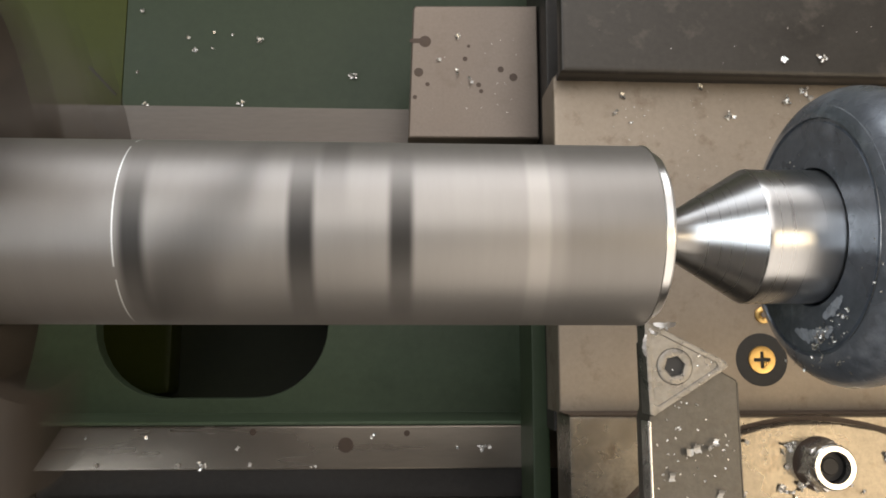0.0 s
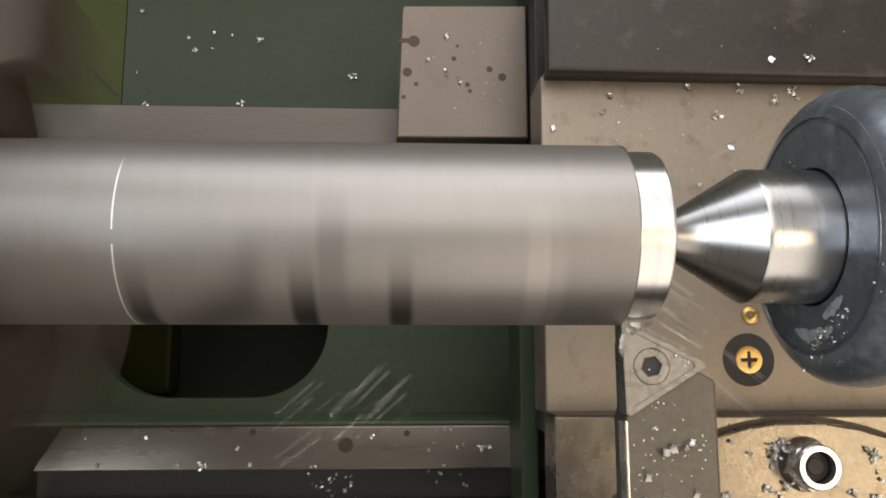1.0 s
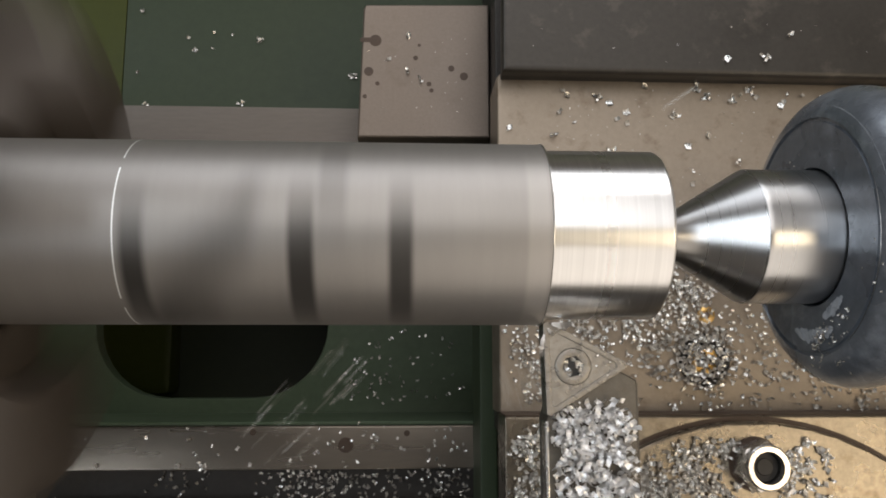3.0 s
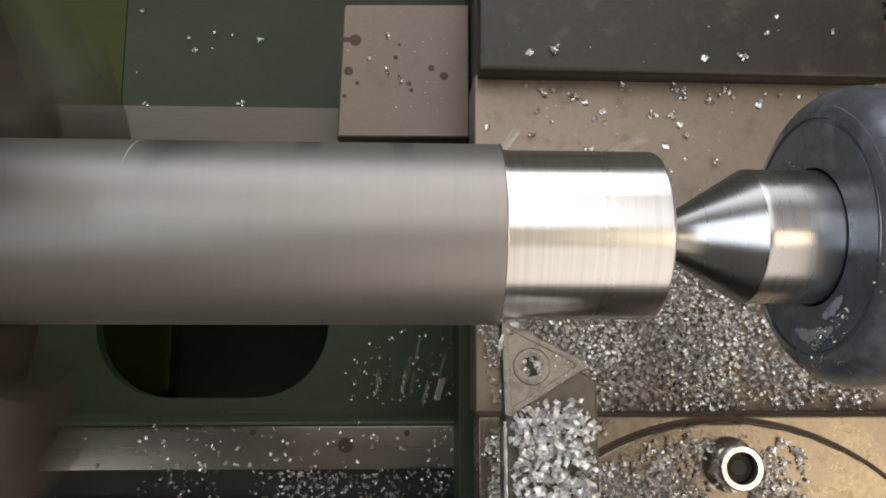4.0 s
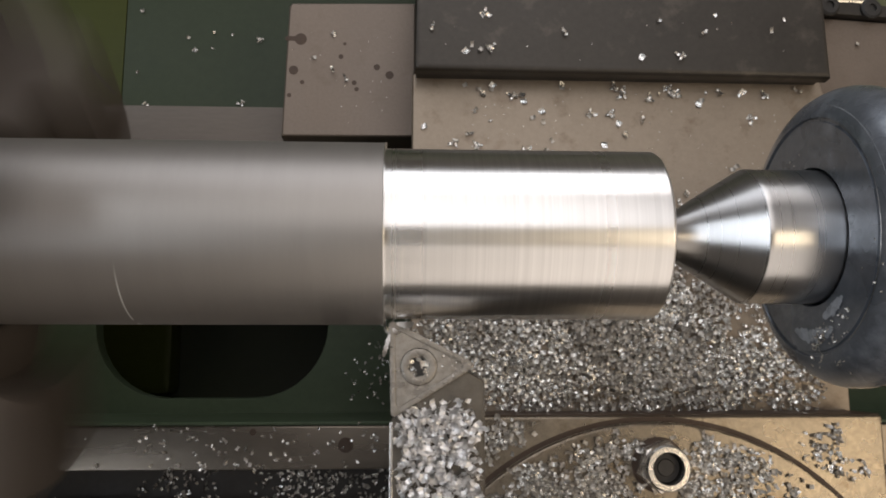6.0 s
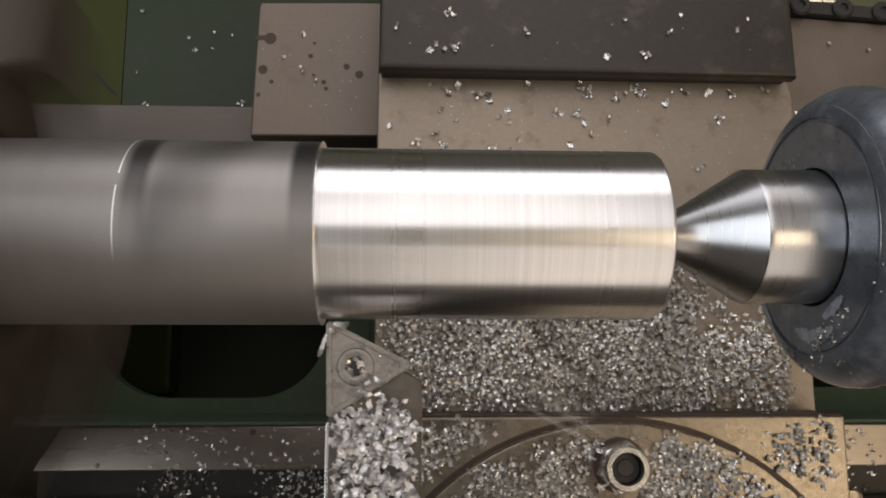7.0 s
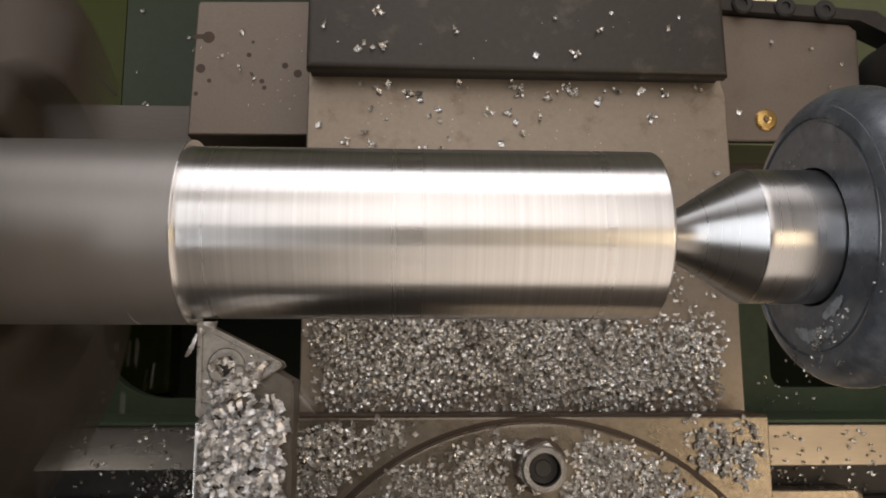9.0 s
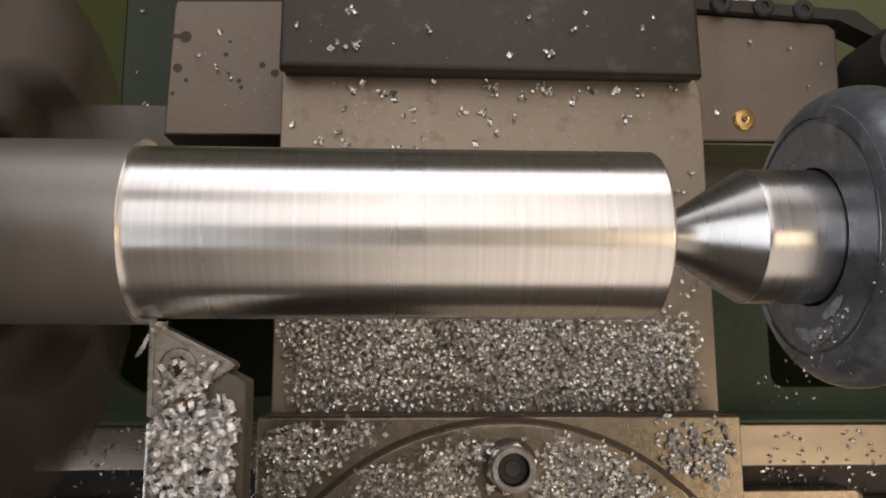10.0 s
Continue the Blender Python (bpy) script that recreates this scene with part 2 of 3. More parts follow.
def box(x0, x1, y0, y1, z0, z1, bevel=0.6, seg=2):
    bm = bmesh.new()
    bmesh.ops.create_cube(bm, size=1)
    for v in bm.verts:
        v.co = ((x0 + x1) / 2 + v.co.x * (x1 - x0), (y0 + y1) / 2 + v.co.y * (y1 - y0), (z0 + z1) / 2 + v.co.z * (z1 - z0))
        v.co *= MM
    if bevel:
        bmesh.ops.bevel(bm, geom=bm.edges[:], offset=bevel * MM, segments=seg, affect="EDGES", profile=0.6)
    return bm


def prism(outline, z0, z1, bevel=0.4, seg=2, holes=()):
    """An upright prism over an outline in x and y, with holes through it."""
    bm = bmesh.new()
    edges = []
    for ring in (outline, *holes):
        vs = [bm.verts.new((x * MM, y * MM, z1 * MM)) for x, y in ring]
        edges += [bm.edges.new((vs[i], vs[(i + 1) % len(vs)])) for i in range(len(vs))]
    bmesh.ops.triangle_fill(bm, use_beauty=True, use_dissolve=False, edges=edges)
    faces = bm.faces[:]
    for f in faces:
        f.normal_update()
        if f.normal.z < 0:
            f.normal_flip()
    rim = [e for e in bm.edges if e.is_boundary]
    low = bmesh.ops.extrude_face_region(bm, geom=faces)
    moved = [v for v in low["geom"] if isinstance(v, bmesh.types.BMVert)]
    for v in moved:
        v.co.z = z0 * MM
    bmesh.ops.recalc_face_normals(bm, faces=bm.faces[:])
    if bevel:
        top = [e for e in bm.edges if all(abs(v.co.z - z1 * MM) < 1e-7 for v in e.verts)
               and len(e.link_faces) == 2 and abs(e.link_faces[0].normal.dot(e.link_faces[1].normal)) < 0.5]
        bmesh.ops.bevel(bm, geom=top, offset=bevel * MM, segments=seg, affect="EDGES", profile=0.6)
    return bm


def lathe_x(profile, sides=96, closed=False):
    """A solid of revolution about x from (x, radius) pairs."""
    bm = bmesh.new()
    rings = []
    for x, r in profile:
        rings.append([bm.verts.new((x * MM, r * MM * math.sin(2 * math.pi * i / sides), r * MM * math.cos(2 * math.pi * i / sides)))
                      for i in range(sides)] if r > 0 else [bm.verts.new((x * MM, 0, 0))])
    pairs = list(zip(rings, rings[1:]))
    if closed:
        pairs.append((rings[-1], rings[0]))
    for a, c in pairs:
        for i in range(sides):
            j = (i + 1) % sides
            quad = [a[i % len(a)], c[i % len(c)], c[j % len(c)], a[j % len(a)]]
            quad = list(dict.fromkeys(quad))
            if len(quad) > 2:
                bm.faces.new(quad)
    bmesh.ops.recalc_face_normals(bm, faces=bm.faces[:])
    return bm


def lathe_z(profile, x, y, sides=48):
    """A solid of revolution about an upright line at x, y from (radius, z) pairs."""
    bm = lathe_x([(z, r) for r, z in profile], sides)
    bmesh.ops.transform(bm, matrix=pose(x * MM, y * MM, 0) @ pose(0, 0, 0, 0, -90), verts=bm.verts[:])
    return bm


def hex_outline(x, y, r, turn=0.0, n=6):
    return [(x + r * math.cos(2 * math.pi * i / n + turn), y + r * math.sin(2 * math.pi * i / n + turn)) for i in range(n)]


def oval(x0, x1, y0, y1, r, n=8):
    pts = []
    for cx, cy, a0 in ((x1 - r, y1 - r, 0), (x0 + r, y1 - r, 90), (x0 + r, y0 + r, 180), (x1 - r, y0 + r, 270)):
        pts += [(cx + r * math.cos(radians(a0 + 90 * i / n)), cy + r * math.sin(radians(a0 + 90 * i / n))) for i in range(n + 1)]
    return pts


# ---- workshop ----
# unseen room; wall and ceiling tones are set to shape light and reflections
def room():
    floor = part("floor", box(-1500, 1500, -1500, 1500, -1160, -1100, 0), CONCRETE)
    tagged(floor, "grey worn concrete workshop floor", "floor", kind="structure")
    for name, b in (("wall_south", (-1500, 1500, -1560, -1500, -1100, 1500)), ("wall_east", (1500, 1560, -1560, 1560, -1100, 1500)),
                    ("wall_west", (-1560, -1500, -1560, 1560, -1100, 1500))):
        mat = DARK_WALL if name == "wall_south" else WALL
        tagged(part(name, box(*b, 0), mat), "plain painted workshop wall", "wall", kind="structure")
    hole = [(-820, 220), (820, 220), (820, 1440), (-820, 1440)]
    bm = prism([(-1500, -1100), (1500, -1100), (1500, 1500), (-1500, 1500)], -60, 0, 0, holes=[hole])
    bmesh.ops.transform(bm, matrix=pose(0, 1.5, 0, 90), verts=bm.verts[:])
    tagged(part("wall_north", bm, DARK_WALL, smooth=False), "unseen workshop wall with a wide window opening, dark for reflections", "wall", kind="structure")
    tagged(part("ceiling", box(-1560, 1560, -1560, 1560, 1500, 1560, 0), DARK_WALL), "plain unseen workshop ceiling, dark for contrast in reflections", "ceiling", kind="structure")


room()


# ---- lathe bed ----
def bed():
    b = thing("lathe_bed", "green painted lathe bed with ground steel ways", "lathe bed")
    part("front_way", prism([(-138.6, -61.9), (420, -61.9), (420, -46.1), (-129, -46.1)], -190, -158, 0.8), WAY_STEEL, b, "flat ground steel bed way with oil film")
    part("front_groove", box(-142, 420, -74.5, -62.1, -190, -170, 0.5), DARK_IRON, b, "dark recessed groove")
    part("outer_way", prism([(-330, -98), (420, -98), (420, -74.6), (-330, -74.6)], -190, -160, 3, 2), WAY_STEEL, b)
    part("stop_bar", prism(oval(96, 170.5, -96, -70.4, 3, 4), -189, -157.4, 1, 2), GOLD_STEEL, b, "bright golden steel bar with rounded end")
    part("rear_way", box(-330, 420, 46, 77, -190, -158, 0.8), DULL_WAY, b, "flat ground steel bed way")
    holes = [oval(-139, -38, -38.3, 34, 32), oval(162, 255, -34, 34, 6)]
    web = prism([(-330, -45.9), (420, -45.9), (420, 59.8), (-330, 59.8)], -216, -208, 0.8, 2, holes=holes)
    part("web", web, LIFTED_GREEN, b, "green painted casting web with oval openings")
    part("front_wall", box(-330, 420, -98, -47, -360, -190.2, 1), GREEN, b)
    part("rear_wall", box(-330, 420, 60, 76, -360, -190.2, 1), GREEN, b)
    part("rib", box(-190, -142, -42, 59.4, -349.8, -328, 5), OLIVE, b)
    part("flank", box(-330, 420, -46.0, -44.6, -207.9, -159.4, 0.5), LIFTED_GREEN, b)
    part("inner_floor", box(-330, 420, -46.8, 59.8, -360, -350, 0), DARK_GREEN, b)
    for x, y, r in ((-25.4, -53.1, 2.8), (-59.6, -48.2, 1.2), (-2.7, -48.9, 1.1)):
        part("bolt_plug", lathe_z([(0, -157.9), (r, -157.9), (r, -158.4), (0, -158.4)], x, y, 24), STAIN_AND_SHADE, b, "dark round plug in the way")
    return b


bed()


def rear_tray():
    t = thing("chip_guard", "green painted sheet steel chip guard behind the bed", "chip guard")
    part("sheet", box(-125, 149.8, 77.5, 260, -190, -184, 0.3), GREEN, t)
    # same sheet again, its brighter lighting put into a paler colour
    part("side_sheet", box(150, 420, 77.5, 260, -190, -184, 0.3), PALE_GREEN, t, "green sheet beside the tailstock, its stronger light coloured in as pale olive")
    # same green sheet; the reflection near the headstock is coloured in as olive
    part("end_sheet", box(-330, -125.2, 77.5, 260, -189, -183.8, 0.3), OLIVE, t, "green sheet beside the headstock, its reflected light coloured in as olive")
    # out of view; kept pale so the bar's upper edge reflects lighter
    part("back", box(-330, 420, 260.3, 266, -190, -70, 1), GREY_REFLECTOR, t, "unseen pale back plate that lightens the bar's reflection")
    m = box(-8.6, 8.6, -0.55, 0.55, -0.3, 0.3, 0.2)
    bmesh.ops.transform(m, matrix=pose(-0.1333, 0.0962, -0.1836, 0, 0, -46), verts=m.verts[:])
    part("slot", m, BLACK, t, "short black slot")
    return t


rear_tray()


def pedestal():
    p = thing("lathe_stand", "dark green painted lathe stand on the concrete floor", "machine stand")
    part("cabinet", box(-330, 420, -130, 266, -1100, -360.4, 4), DARK_GREEN, p)


pedestal()


# ---- headstock, chuck and work ----
def headstock():
    h = thing("headstock", "green painted headstock casting, built tall out of view to shade the bar", "headstock")
    # height is made up, to keep strip light off the bar's chuck end
    part("casting", box(-330, -200, -98, 110, -157.8, 265, 6, 3), GREEN, h)
    part("spindle_nose", lathe_x([(-200, 17.5), (-200, 40), (-186, 40), (-186, 17.5)], 48, True), DARK_IRON, h)


headstock()


def chuck():
    c = thing("lathe_chuck", "spinning three-jaw steel lathe chuck gripping the bar", "chuck")
    part("body", lathe_x([(-185, 17.2), (-185, 70), (-183, 72), (-102, 72), (-98, 70), (-97, 66), (-97, 17.2)], 64, True), CHUCK_IRON, c)
    for k in range(3):
        bm = prism([(-140, 16.05), (-72, 16.05), (-72, 25), (-65, 27), (-65, 44), (-75, 46), (-75, 57), (-83, 59), (-83, 69), (-88, 75), (-140, 75)], -12, 12, 1, 2)
        bmesh.ops.transform(bm, matrix=pose(0, 0, 0, 90 + 120 * k - 35), verts=bm.verts[:])
        # wedge added so the spinning chuck's edge blurs softly
        wedge = prism([(-130, 20), (-93, 20), (-89, 26), (-89, 62), (-93, 70), (-130, 73)], -23, 23, 2, 2)
        bmesh.ops.transform(wedge, matrix=pose(0, 0, 0, 90 + 120 * k - 35), verts=wedge.verts[:])
        part("jaw_guide", wedge, CHUCK_IRON, c, "added dark wedge that softens the spinning chuck's outline")
        part("jaw", bm, JAW, c, "stepped hardened steel jaw")
    return c


CHUCK = chuck()


def workpiece():
    w = thing("aluminium_bar", "round aluminium bar being turned, half dull skin, half bright", "workpiece")
    core = part("turned_core", lathe_x([(-180, 0), (-180, 15), (39.6, 15), (40.1, 14.7), (40.3, 14.3), (40.3, 2.2), (36, 0)], 160), turned_aluminium(), w,
                "bright freshly turned aluminium surface")
    tube = lathe_x([(-115, 15.02), (-115, 16), (-0.4, 16), (-0.1, 15.98), (0, 15.9), (0, 15.02)], 160, True)
    skin = part("raw_skin", tube, raw_skin(core), w, "dull grey mill skin with dark marker bands")
    part("burr", lathe_x([(-0.12, 15.3), (-0.12, 16.02), (0.0, 16.12), (0.1, 16.1), (0.14, 15.7), (0.12, 15.03)], 160), turned_aluminium(), skin, "bright thin burr at the cut")
    skin.location.x = CUT * MM
    return w, skin


WORK, SKIN = workpiece()


# ---- tailstock ----
def live_center():
    h = thing("live_center", "revolving lathe center with blued steel bearing housing", "live center")
    p = part("point", lathe_x([(38, 0), (42.8, 3.5), (43.7, 3.9), (43.9, 4.1), (44.3, 4.35), (56.75, 11.98), (57.0, 12.1), (57.8, 12.1), (69.6, 12.1), (69.9, 12.1), (70.2, 11.9), (80, 11.9), (80, 0)], 128),
             CENTER_STEEL, h, "polished ground steel cone point")
    shell = lathe_x([(78.6, 0), (78.6, 11.9), (72.6, 12.3), (70.2, 12.35), (69.8, 12.6), (69.6, 19.8), (69.6, 20.6), (70.0, 20.75), (70.0, 21.3), (69.5, 21.5),
                     (69.7, 22.6), (70.2, 23.6), (70.9, 24.6), (71.8, 25.5), (72.9, 26.2), (74.2, 26.8), (75.6, 27.1), (77.4, 27.1), (78.0, 26.6), (78.0, 0)], 128)
    sleeve = lathe_x([(78.1, 0), (78.1, 26.0), (78.6, 26.6), (96, 26.6), (96, 0)], 96)
    part("housing", shell, BLUED, h, "dark blue-grey blued steel housing with smeared grease")
    rng = random.Random(3)
    # grease smeared on the face, a painted highlight on the groove edge and a pale rim line; angles run from the top of
    # the face towards the operator
    for name, a0, a1, r0, r1, x, rough, mat, label in (
            ("grease_smear", 50, 78, 14.0, 15.9, 69.6, 0.7, GREASE, "whitish smear of grease"), ("grease_smear", 70, 112, 16.6, 19.0, 69.56, 0.9, GREASE, "whitish smear of grease"),
            ("worn_edge", -28, 62, 21.5, 21.68, 69.5, 0.03, EDGE_STEEL, "bright line painted as the groove edge's highlight"),
            ("worn_edge", -70, -10, 23.5, 23.7, 70.16, 0.06, GREASE, "pale line along the rim")):
        bm = bmesh.new()
        lo, hi = [], []
        for k in range(29):
            a, taper = radians(a0 + (a1 - a0) * k / 28), math.sin(math.pi * (k + 0.6) / 29.2) ** 0.5
            mid, half = (r0 + r1) / 2, (r1 - r0) / 2 * taper
            for side, row in ((-1, lo), (1, hi)):
                q = mid + side * (half + rough * rng.uniform(-0.5, 0.5) * taper)
                row.append(bm.verts.new(((x - 0.06) * MM, -q * MM * math.sin(a), q * MM * math.cos(a))))
        for k in range(28):
            bm.faces.new((lo[k], hi[k], hi[k + 1], lo[k + 1]))
        bmesh.ops.recalc_face_normals(bm, faces=bm.faces[:])
        part(name, bm, mat, h, label)
    part("sleeve", sleeve, QUILL, h, "brown stained steel sleeve behind the housing")
    return h, p


CENTER, POINT = live_center()


def tailstock():
    t = thing("tailstock", "steel tailstock quill and casting behind the center", "tailstock")
    part("quill", lathe_x([(90, 0), (90, 25.0), (91, 26), (262, 26), (262, 0)], 96), QUILL, t, "brown stained ground steel quill")
    part("casting", box(260, 400, -48, 48, -127.8, 38, 8, 3), GREEN, t)


tailstock()


# ---- carriage ----
def saddle():
    s = thing("saddle", "ground cast-iron lathe saddle sliding on the bed ways", "lathe saddle")
    wing = prism([(-3.0, 56.8), (44.5, 57.1), (44.5, 108), (-0.6, 107), (-1.5, 105.6)], -157.8, -130, 1.2, 3)
    part("wing", wing, STEEL, s, "beige ground iron wing with small holes")
    part("wing", prism([(172, 57), (240.6, 57.6), (243.2, 80), (243.5, 100.6), (240.6, 103.2), (172, 107.2)], -157.8, -130, 1.2, 3), STEEL, s, "beige ground iron wing with brass oiler")
    part("wing_face", box(172.2, 240, 56.1, 56.9, -157.7, -131.6, 0.2), PALE_GREEN, s, "olive painted front face of the wing")
    part("bridge", box(45, 171.7, -45, 155, -157.8, -117.3, 1), DARK_IRON, s)
    part("apron_edge", box(40, 46, -140, -5, -157.6, -130, 1), GREEN, s, "green painted strip along the saddle")
    for x, y, r in ((35.2, 80, 1.5), (30.6, 82.9, 1.15), (0.7, 81.3, 1.7), (3, 93.1, 2.2), (3.9, 76.8, 0.8), (22.5, 76.9, 0.9), (23.4, 74.5, 0.8), (17.6, 86.7, 0.9),
                    (-0.6, 71.9, 0.8), (18.9, 91.6, 0.6)):
        part("drilled_hole", lathe_z([(0, -129.95), (r, -129.95), (r, -130.3), (0, -130.3)], x, y, 20), STAIN_AND_SHADE, s, "small dark oil-filled hole")
    smear = prism(oval(-2.6, 2.6, 92.4, 94.2, 0.8, 4), -130.2, -129.97, 0)
    part("oil_smear", smear, STAIN_AND_SHADE, s, "brown oil smear")
    oiler = part("oiler", lathe_z([(0, -129.4), (1.1, -129.4), (1.1, -128.9), (1.6, -128.6), (3.4, -128.8), (4.0, -129.3), (4.0, -130.2), (0, -130.2)], 206, 65.2, 32), BRASS, s,
                 "round brass ball oiler")
    part("ball", lathe_z([(0, -128.5), (0.7, -128.8), (0.9, -129.5), (0, -129.5)], 206, 65.2, 16), STEEL, oiler)
    bar = part("clamp_bar", prism([(176, 107.3), (243, 103.4), (256, 97), (262, 98.4), (250, 107.6), (178, 112.6)], -138, -127, 1), DARK_IRON, s, "dark bar with socket screws")
    for x, y in ((198.3, 108.6), (214.4, 107.8), (229.6, 106.8)):
        part("socket_screw", lathe_z([(0, -126.2), (1.6, -126.2), (1.6, -125.4), (3.2, -125.4), (3.9, -126), (3.8, -127.2), (0, -127.2)], x, y, 24), BLACK, bar)
    rod = lathe_x([(172, 0), (172, 2.4), (218, 2.4), (218, 0)], 24)
    bmesh.ops.transform(rod, matrix=pose(0, 0.1145, -0.135), verts=rod.verts[:])
    part("rod", rod, EDGE_STEEL, s, "bright steel rod")
    knob = lathe_z([(0, -106), (6, -106.5), (10.5, -110), (11.5, -114), (11.5, -136), (0, -136)], 257, 84, 40)
    part("knob", knob, BLACK, s, "black round knob")
    return s


SADDLE = saddle()


def cross_slide():
    c = thing("cross_slide", "beige oil-filmed cross slide under a pile of chips", "cross slide")
    part("plate", prism([(43.0, -37.6), (178, -37.6), (177.6, 62.6), (175.4, 70), (45.4, 70), (43.2, 67.6)], -117, -98, 0.9, 3), SLIDE_STEEL, c)
    part("lower_plate", box(45.8, 176.6, -170, -37.9, -117, -98.1, 0.5), SLIDE_STEEL, c)
    # shade of the gap under the cover, set in as a black strip
    part("gap_seal", box(44.4, 174, 66.7, 69, -98.2, -92.4, 0.3), BLACK, c, "black strip put in as the shade below the cover")
    cover = prism([(43.8, 66.0), (174.4, 65.4), (173, 125), (44.4, 125)], -92.6, -88, 2.0, 4)
    part("way_cover", cover, DARK_STEEL, c, "dark brown-black steel way cover")
    seat = part("screw_seat", lathe_z([(0, -97.9), (5, -97.9), (7.8, -97.9), (8.1, -97.97), (8.1, -98.6), (0, -98.6)], 106, -21.9, 48), BLACK, c, "round black washer seat")
    head = prism(hex_outline(106, -21.9, 4.2, 0, 32), -97.95, -97.5, 0.2, 2,
                 holes=[[(106 + a * 2.5 + b * 0.5, -21.9 + a2 * 2.5 + b2 * 0.5) for a, a2, b, b2 in
                         ((1, 0, 0, 1), (0, 0, 1, 1), (0, 1, 1, 0), (0, 1, -1, 0), (0, 0, -1, 1), (-1, 0, 0, 1), (-1, 0, 0, -1), (0, 0, -1, -1), (0, -1, -1, 0),
                          (0, -1, 1, 0), (0, 0, 1, -1), (1, 0, 0, -1))]])
    part("brass_screw", head, BRASS, seat, "brass cross-head screw")
    o = part("oiler", lathe_z([(0, -97.6), (1.3, -97.6), (1.3, -97.2), (1.7, -97), (2.6, -97.3), (2.7, -98.4), (0, -98.4)], 107.3, -8.2, 32), BRASS, c, "small brass ball oiler")
    part("ball", lathe_z([(0, -96.9), (0.8, -97.2), (1, -98), (0, -98)], 107.3, -8.2, 16), STEEL, o)
    return c


SLIDE = cross_slide()


DISC_X, DISC_Y, DISC_R = 110.5, -112.6, 73.5


def compound():
    c = thing("compound_base", "golden oily steel compound rest base with swivel disc", "compound rest")
    part("block", box(42.3, 176.9, -170, -37.5, -97.9, -81, 0.8), GOLD_STEEL, c)

    # shade on the step's face, coloured in as a thin dark strip
    part("grime", box(42.6, 176.6, -37.45, -37.15, -97.7, -82, 0.05), STAIN_AND_SHADE, c, "dark strip coloured as shade along the joint")

    def arc(r, a0, a1):
        return [(DISC_X + r * math.cos(radians(a)), DISC_Y + r * math.sin(radians(a))) for a in np.linspace(a0, a1, 61)]
    part("swivel_disc", prism(arc(DISC_R, 32, 148) + [(48, -169), (173, -169)], -80.98, -78.4, 0.6, 2), GOLD_STEEL, c, "raised round swivel disc")
    # flat dark band: the raised disc's shade and oil in one colour
    part("groove", prism(arc(DISC_R + 1.5, 34, 146) + arc(DISC_R + 0.1, 146, 34), -81.3, -80.9, 0), STAIN_AND_SHADE, c, "dark band of painted shade and oil round the disc")
    x, y = 111.2, -50.4
    # the nut's shadow, painted as a flat dark ring
    part("counterbore", prism(hex_outline(x, y, 7.5, 0, 40), -79, -78.3, 0), STAIN_AND_SHADE, c, "dark ring painted as shade round the nut")
    n = part("nut", prism(hex_outline(x, y, 7.0, 0.3), -78.3, -72.4, 1.0, 2, holes=[hex_outline(x, y, 4.5, 0, 32)]), EDGE_STEEL, c, "hexagon steel nut")
    part("collar", lathe_z([(4.45, -75), (4.15, -70.4), (4.3, -70.1), (5.6, -70.1), (6.1, -70.7), (6.2, -75)], x, y, 64), EDGE_STEEL, n, "bright chamfered ring")
    part("stud", lathe_z([(0, -72.6), (2.1, -72.6), (2.4, -73), (3.9, -73.3), (4.3, -74.5), (4.3, -78.2), (0, -78.2)], x, y, 40), DARK_IRON, n, "dark stud end")
    return c


COMPOUND = compound()


def tool():
    t = thing("turning_tool", "oiled steel turning tool with triangular carbide insert", "turning tool")
    part("shank", prism([(40.9, -19.5), (53, -24.2), (56.6, -26.2), (56.6, -110), (40.4, -110), (40.4, -33), (41, -31)], -8, -0.9, 0.5, 3), TOOL_STEEL, t)
    tri = [(40.0, -16.4), (40.6, -15.9), (54.4, -22.9), (54.8, -23.7), (54.3, -24.2), (41.2, -32.3), (40.4, -32.0)]
    mid = (45.2, -24.0)
    inner = [(mid[0] + (x - mid[0]) * 0.80, mid[1] + (y - mid[1]) * 0.80) for x, y in tri]
    ins = part("insert", prism(tri, -4.4, 0, 0.18, 2, holes=[inner]), CARBIDE, t, "grey triangular carbide insert")
    part("chip_breaker", prism([(mid[0] + (x - mid[0]) * 0.81, mid[1] + (y - mid[1]) * 0.81) for x, y in tri], -4.3, -0.28, 0, holes=[hex_outline(45.2, -23.8, 3.25, 0, 28)]),
         CARBIDE, ins, "sunken chip breaker face")
    part("edge_strip", box(40.25, 40.8, -109, -33.2, -5, -0.8, 0.15), EDGE_STEEL, t, "bright worn edge of the shank")
    part("edge_strip", box(56.4, 56.66, -109, -26.6, -3, -0.86, 0.08), TOOL_STEEL, t, "bright worn edge of the shank")
    sc = part("clamp_screw", prism(hex_outline(45.2, -23.8, 3.2, 0, 28), -3, -0.1, 0.4, 2, holes=[hex_outline(45.2, -23.8, 1.8, 0.2)]), CARBIDE, ins, "countersunk socket screw")
    part("socket", prism(hex_outline(45.2, -23.8, 1.95, 0.2), -1.6, -0.84, 0), BLACK, sc)
    for p in t.children:
        p.location = (-1.15 * MM, 0.6 * MM, 0)
    return t


TURNING_TOOL = tool()


